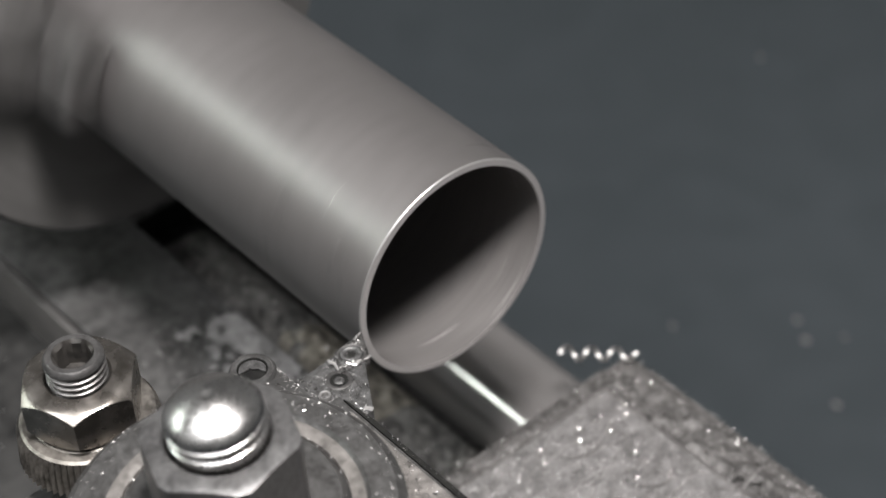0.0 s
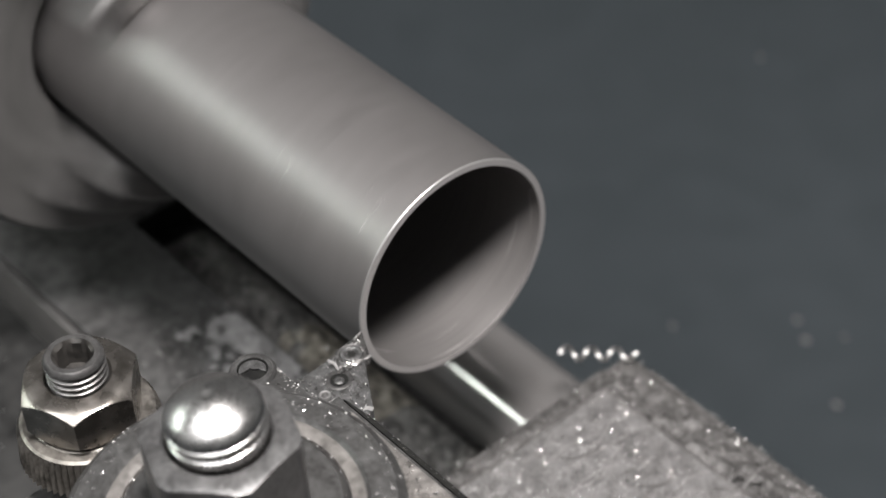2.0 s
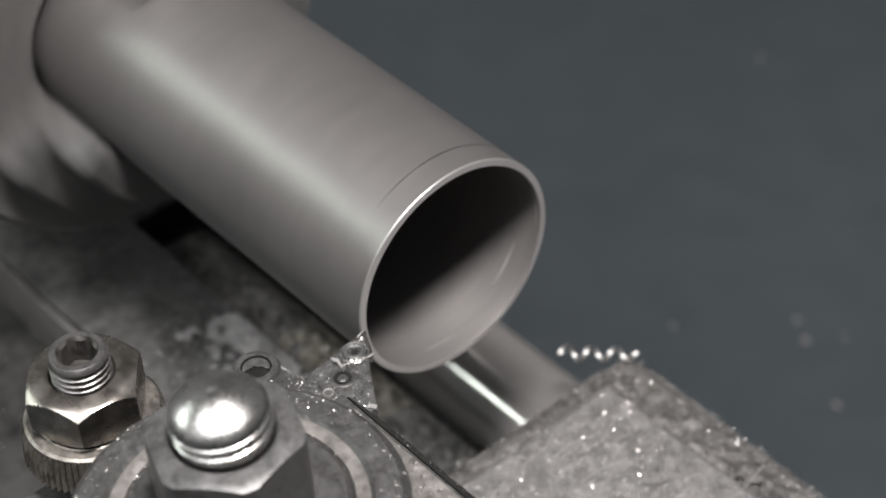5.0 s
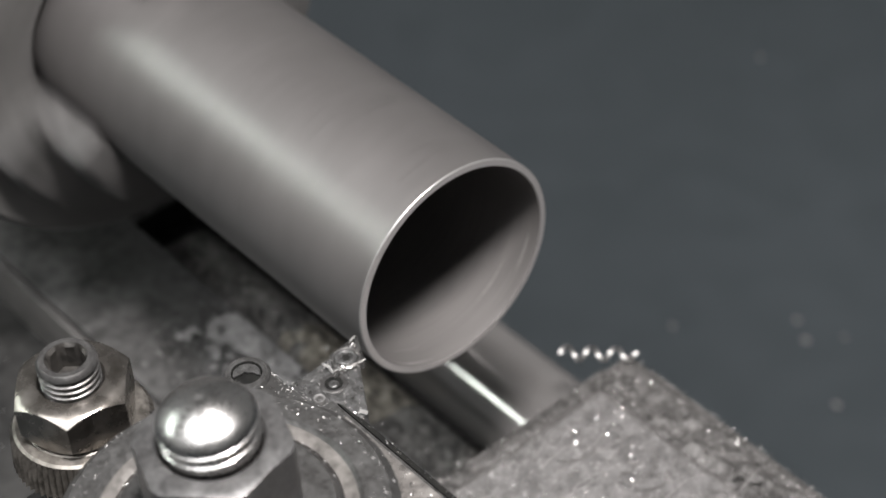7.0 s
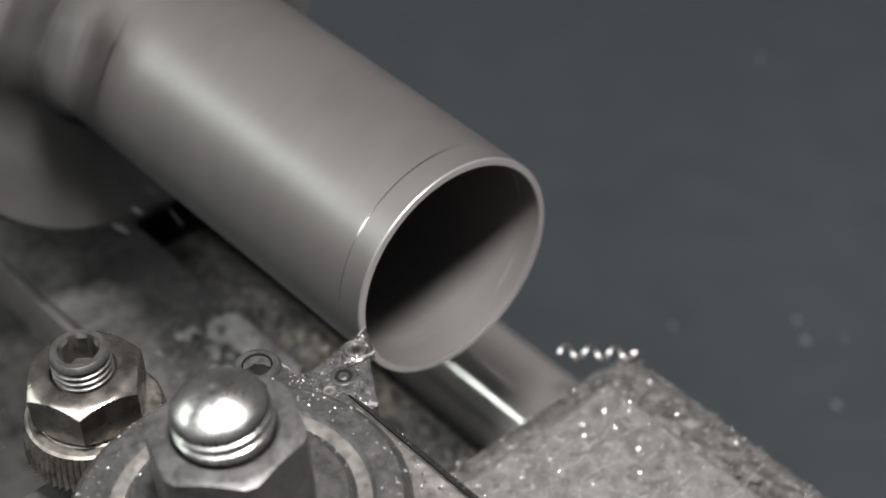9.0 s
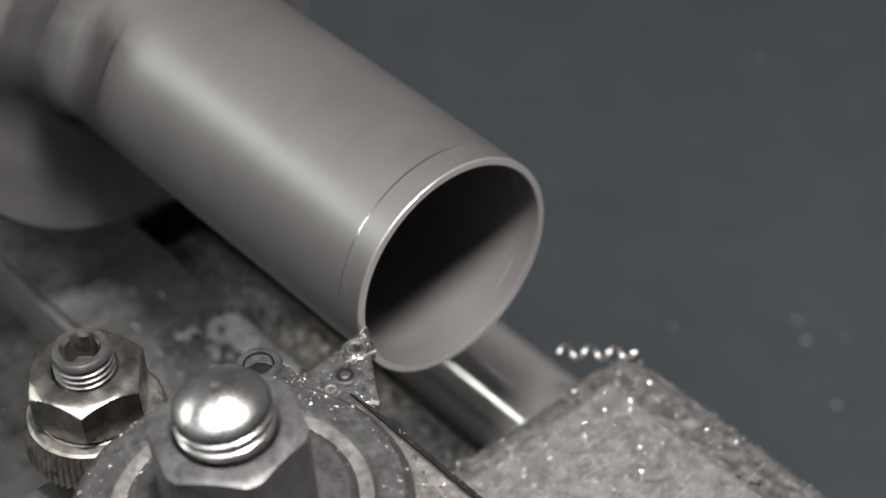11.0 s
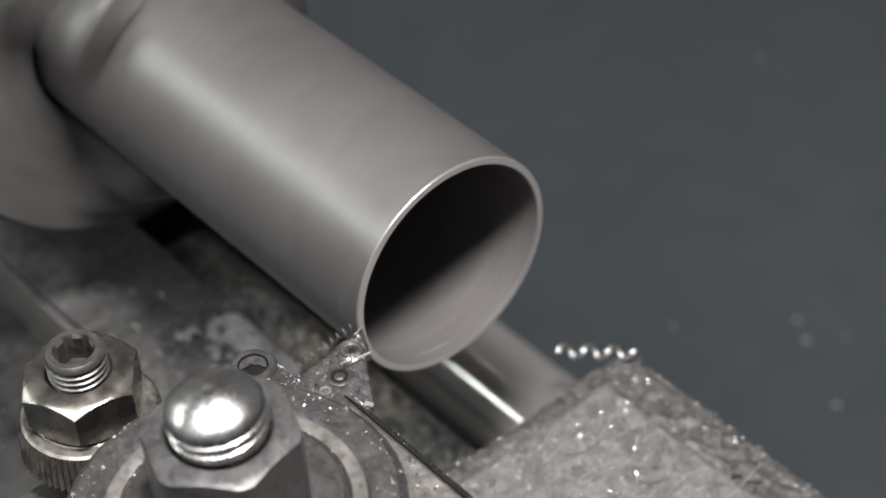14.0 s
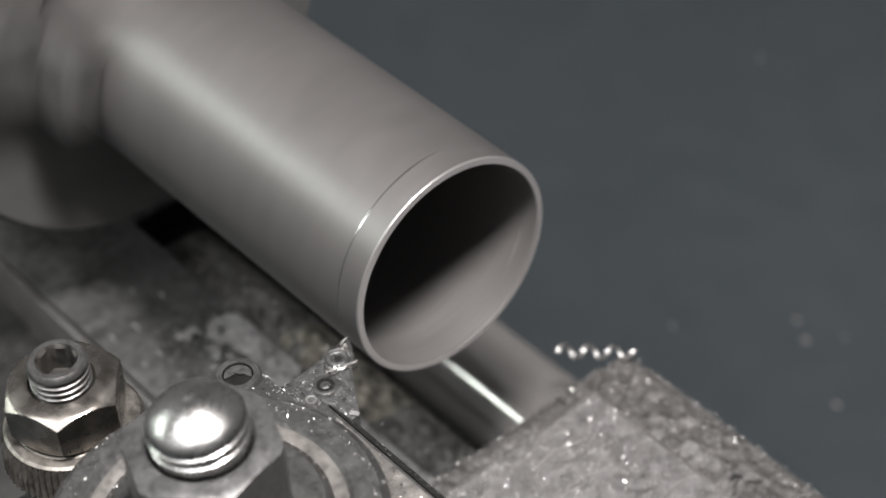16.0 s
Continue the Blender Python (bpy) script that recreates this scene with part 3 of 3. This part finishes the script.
chips("swarf", post, 90, lambda g: (g.uniform(26, 50), g.uniform(-39.4, -38.8), 18.1), 0.05, 0.2, "chips on the black edge", 45)
rng = random.Random(47)
for k in range(9):
    x, y, a, span = rng.uniform(14, 40), rng.uniform(8, 24), rng.uniform(0.3, 1.5), rng.uniform(3, 7)
    bow = [(x + span * u * math.cos(a + 0.7 * u), y + span * u * math.sin(a + 0.7 * u), -39.85) for u in (0, 0.2, 0.4, 0.6, 0.8, 1.0)]
    part("shaving", ribbon(bow, 0.12, 0.34, (0, 0, 1)), M_STEEL, slide, "dull flat shaving stuck to the slide")
part("sliver", ribbon([(36.6, 27.0, -44.6), (36.0, 28.6, -44.2), (35.7, 29.9, -44.3)], 0.5, 0.15, (0.6, 0.3, 1)), M_CHIP, saddle, "long bright sliver")
part("sliver", ribbon([(36.0, 31.2, -44.8), (36.6, 32.0, -43.6), (37.6, 32.9, -44.4)], 1.1, 0.2, (0.5, -0.5, 0.7)), M_SLIVERDULL, saddle)
part("sliver", ribbon([(33.6, 30.0, -45.2), (34.0, 31.0, -44.0), (35.0, 31.6, -44.8)], 1.2, 0.2, (0.6, -0.3, 0.7)), M_STEEL, saddle)
chips("swarf", tool, 7, lambda g: (5.6 + g.uniform(-0.5, 0.9), -24.4 + g.uniform(-2.6, 2.4), 0.05), 0.5, 0.9, "bright slivers along the insert", 19)

FLIGHT = []
for (x0, y0), (x1, y1), size in (((-80.6, -11.7), (-75.7, -10.8), 1.3), ((-77.6, -5.9), (-66.4, -8.0), 0.9), ((-79.3, -16.7), (-72.7, -15.6), 0.9), ((-85.0, -6.5), (-75.9, -5.8), 0.8)):
    flake = Thing("flying_chip", (3.0, -26, 0.35), "small bright steel chip thrown off the tool", "metal chip", "chips thrown off")
    part("flake", ribbon([(4.0 - size, -27, 0.3), (4.0, -27 + 0.2 * size, 0.5), (4.0 + size, -27, 0.3)], 0.35 * size, 0.12, (0, 0.3, 1)), M_SLIVER, flake)
    FLIGHT.append((flake, Vector(((x0 + x1) / 2, (y0 + y1) / 2, -30)), Vector((x0 - x1, y0 - y1, -1.5))))

# ---- flecks on the bench, far below ----
for k, (x, y, size) in enumerate(((-112.5, 231.5, 1.2), (-104.5, 226.6, 1.5), (-78.9, 212.1, 1.4), (-138.5, 200.4, 1.0), (-96.7, 236.7, 0.8), (-216.6, 327.8, 1.0))):
    fleck = Thing("metal_scrap", (x, y, -250), "small dull metal offcut lying on the bench", "scrap", "offcuts on the bench")
    part("offcut", prism([(x - size, y - size * 0.4), (x + size * 0.7, y - size * 0.6), (x + size, y + size * 0.5), (x - size * 0.5, y + size * 0.7)], -250, -248.6, 0.4), M_CUT, fleck)


# ---- what moves ----
# seconds, and the angle of a jaw from the top towards the operator, in degrees (about four turns a second)
TURN = [(0.0, 307), (0.5, 290), (1.0, 285), (1.5, 267), (2.0, 264), (2.5, 245), (3.0, 241), (3.5, 233), (4.0, 67), (6.5, 264), (7.0, 236), (7.5, 200), (8.0, 264),
        (8.5, 95), (9.0, 57), (11.5, 57), (12.0, 22), (12.5, 190), (13.0, 292), (13.5, 264), (14.0, 160), (14.5, 160), (15.0, 241), (15.5, 93), (16.0, 72)]
# seconds, travel along the bed and across it in millimetres
SHIFT = [(0.0, 0, 0.0), (2.5, 0, 0.05), (3.5, 0, 0.15), (4.0, 0, 0.24), (6.5, 0, 1.2), (7.0, 0, -1.0), (7.5, -0.2, -0.3), (8.0, -0.22, 0.07), (8.5, -0.22, 0.58),
         (9.0, -0.24, 1.04), (11.5, -0.38, 1.36), (12.0, -0.45, -0.75), (12.5, -0.45, 0.42), (13.0, -0.45, 1.31), (13.5, -0.6, -0.48), (14.0, -0.62, 0.58),
         (14.5, -0.65, 0.29), (15.0, -0.65, -2.08), (15.5, -0.65, -2.08), (16.0, -0.65, -2.04)]


def motions():
    total, last, keys = TURN[0][1], TURN[0], [(0.0, TURN[0][1])]
    for t, a in TURN[1:]:
        usual = 1440.0 * (t - last[0])
        total += usual + (a - last[1] - usual + 180) % 360 - 180
        last = (t, a)
        keys.append((t, total))
    times = [k / FPS for k in range(16 * FPS + 1)]
    angles = np.interp(times, [k[0] for k in keys], [k[1] for k in keys])
    turning = [(t, math.radians(a)) for t, a in zip(times, angles)]
    drift = np.interp(times, [r[0] for r in SHIFT], [r[1] + 0.6 for r in SHIFT])
    for thing, along in ((tube, drift), (chuck, drift * 0)):
        walk(thing.ob, [(t, Matrix.Translation(thing.home + Vector((d * 0.001, 0, 0))) @ Matrix.Rotation(a, 4, "X")) for (t, a), d in zip(turning, along)])
    for thing in (saddle, curl):
        walk(thing.ob, [(t, Matrix.Translation(thing.home + Vector((x, 0, 0)) * 0.001)) for t, x, y in SHIFT])
    rest, tip, side = shaving.base, shaving.base + Vector((0.5, -0.5, 4.3)), shaving.base + Vector((-0.9, 0, 1.5))
    land = Vector((-34, -14, -64.3))
    stops = [(0.0, rest), (12.1, rest), (12.3, side), (12.4, tip), (12.6, tip), (12.7, side), (12.9, rest), (13.6, rest), (13.7, side), (13.8, tip), (14.42, tip), (14.5, Vector((-4.2, -24.5, 1.6))), (14.6, Vector((-15.0, -24.0, 1.0))), (15.0, land), (16.0, land)]
    rows = []
    for t, q in stops:
        x, y = (np.interp(t, [r[0] for r in SHIFT], [r[c] for r in SHIFT]) for c in (1, 2))
        near = 1.0 if q.z > -10 else 0.0
        rows.append((t, Matrix.Translation((q + Vector((x * near, y * near, 0))) * 0.001 + Vector((0, 0, AXIS)))))
    walk(shaving.ob, rows)
    for thing, there, speed in FLIGHT:
        rest, rows = thing.base, []
        for t, x, y in SHIFT:
            if t < 8.9:
                rows.append((t, rest + Vector((x, y, 0))))
        step = 1 / FPS
        land = there + speed * 1.6
        land.z = -64.6
        rows += [(9.0 - 3 * step, rest + Vector((-0.24, 0.95, 0))), (9.0 - step, there - speed * 1.8), (9.0, there), (9.0 + step, there + speed * 1.2), (9.0 + 3 * step, land), (16.0, land)]
        walk(thing.ob, [(t, Matrix.Translation(q * 0.001 + Vector((0, 0, AXIS)))) for t, q in rows])
    for thing in (slide, post, holder, tool):
        walk(thing.ob, [(t, Matrix.Translation(thing.home + Vector((x, y, 0)) * 0.001)) for t, x, y in SHIFT])


motions()
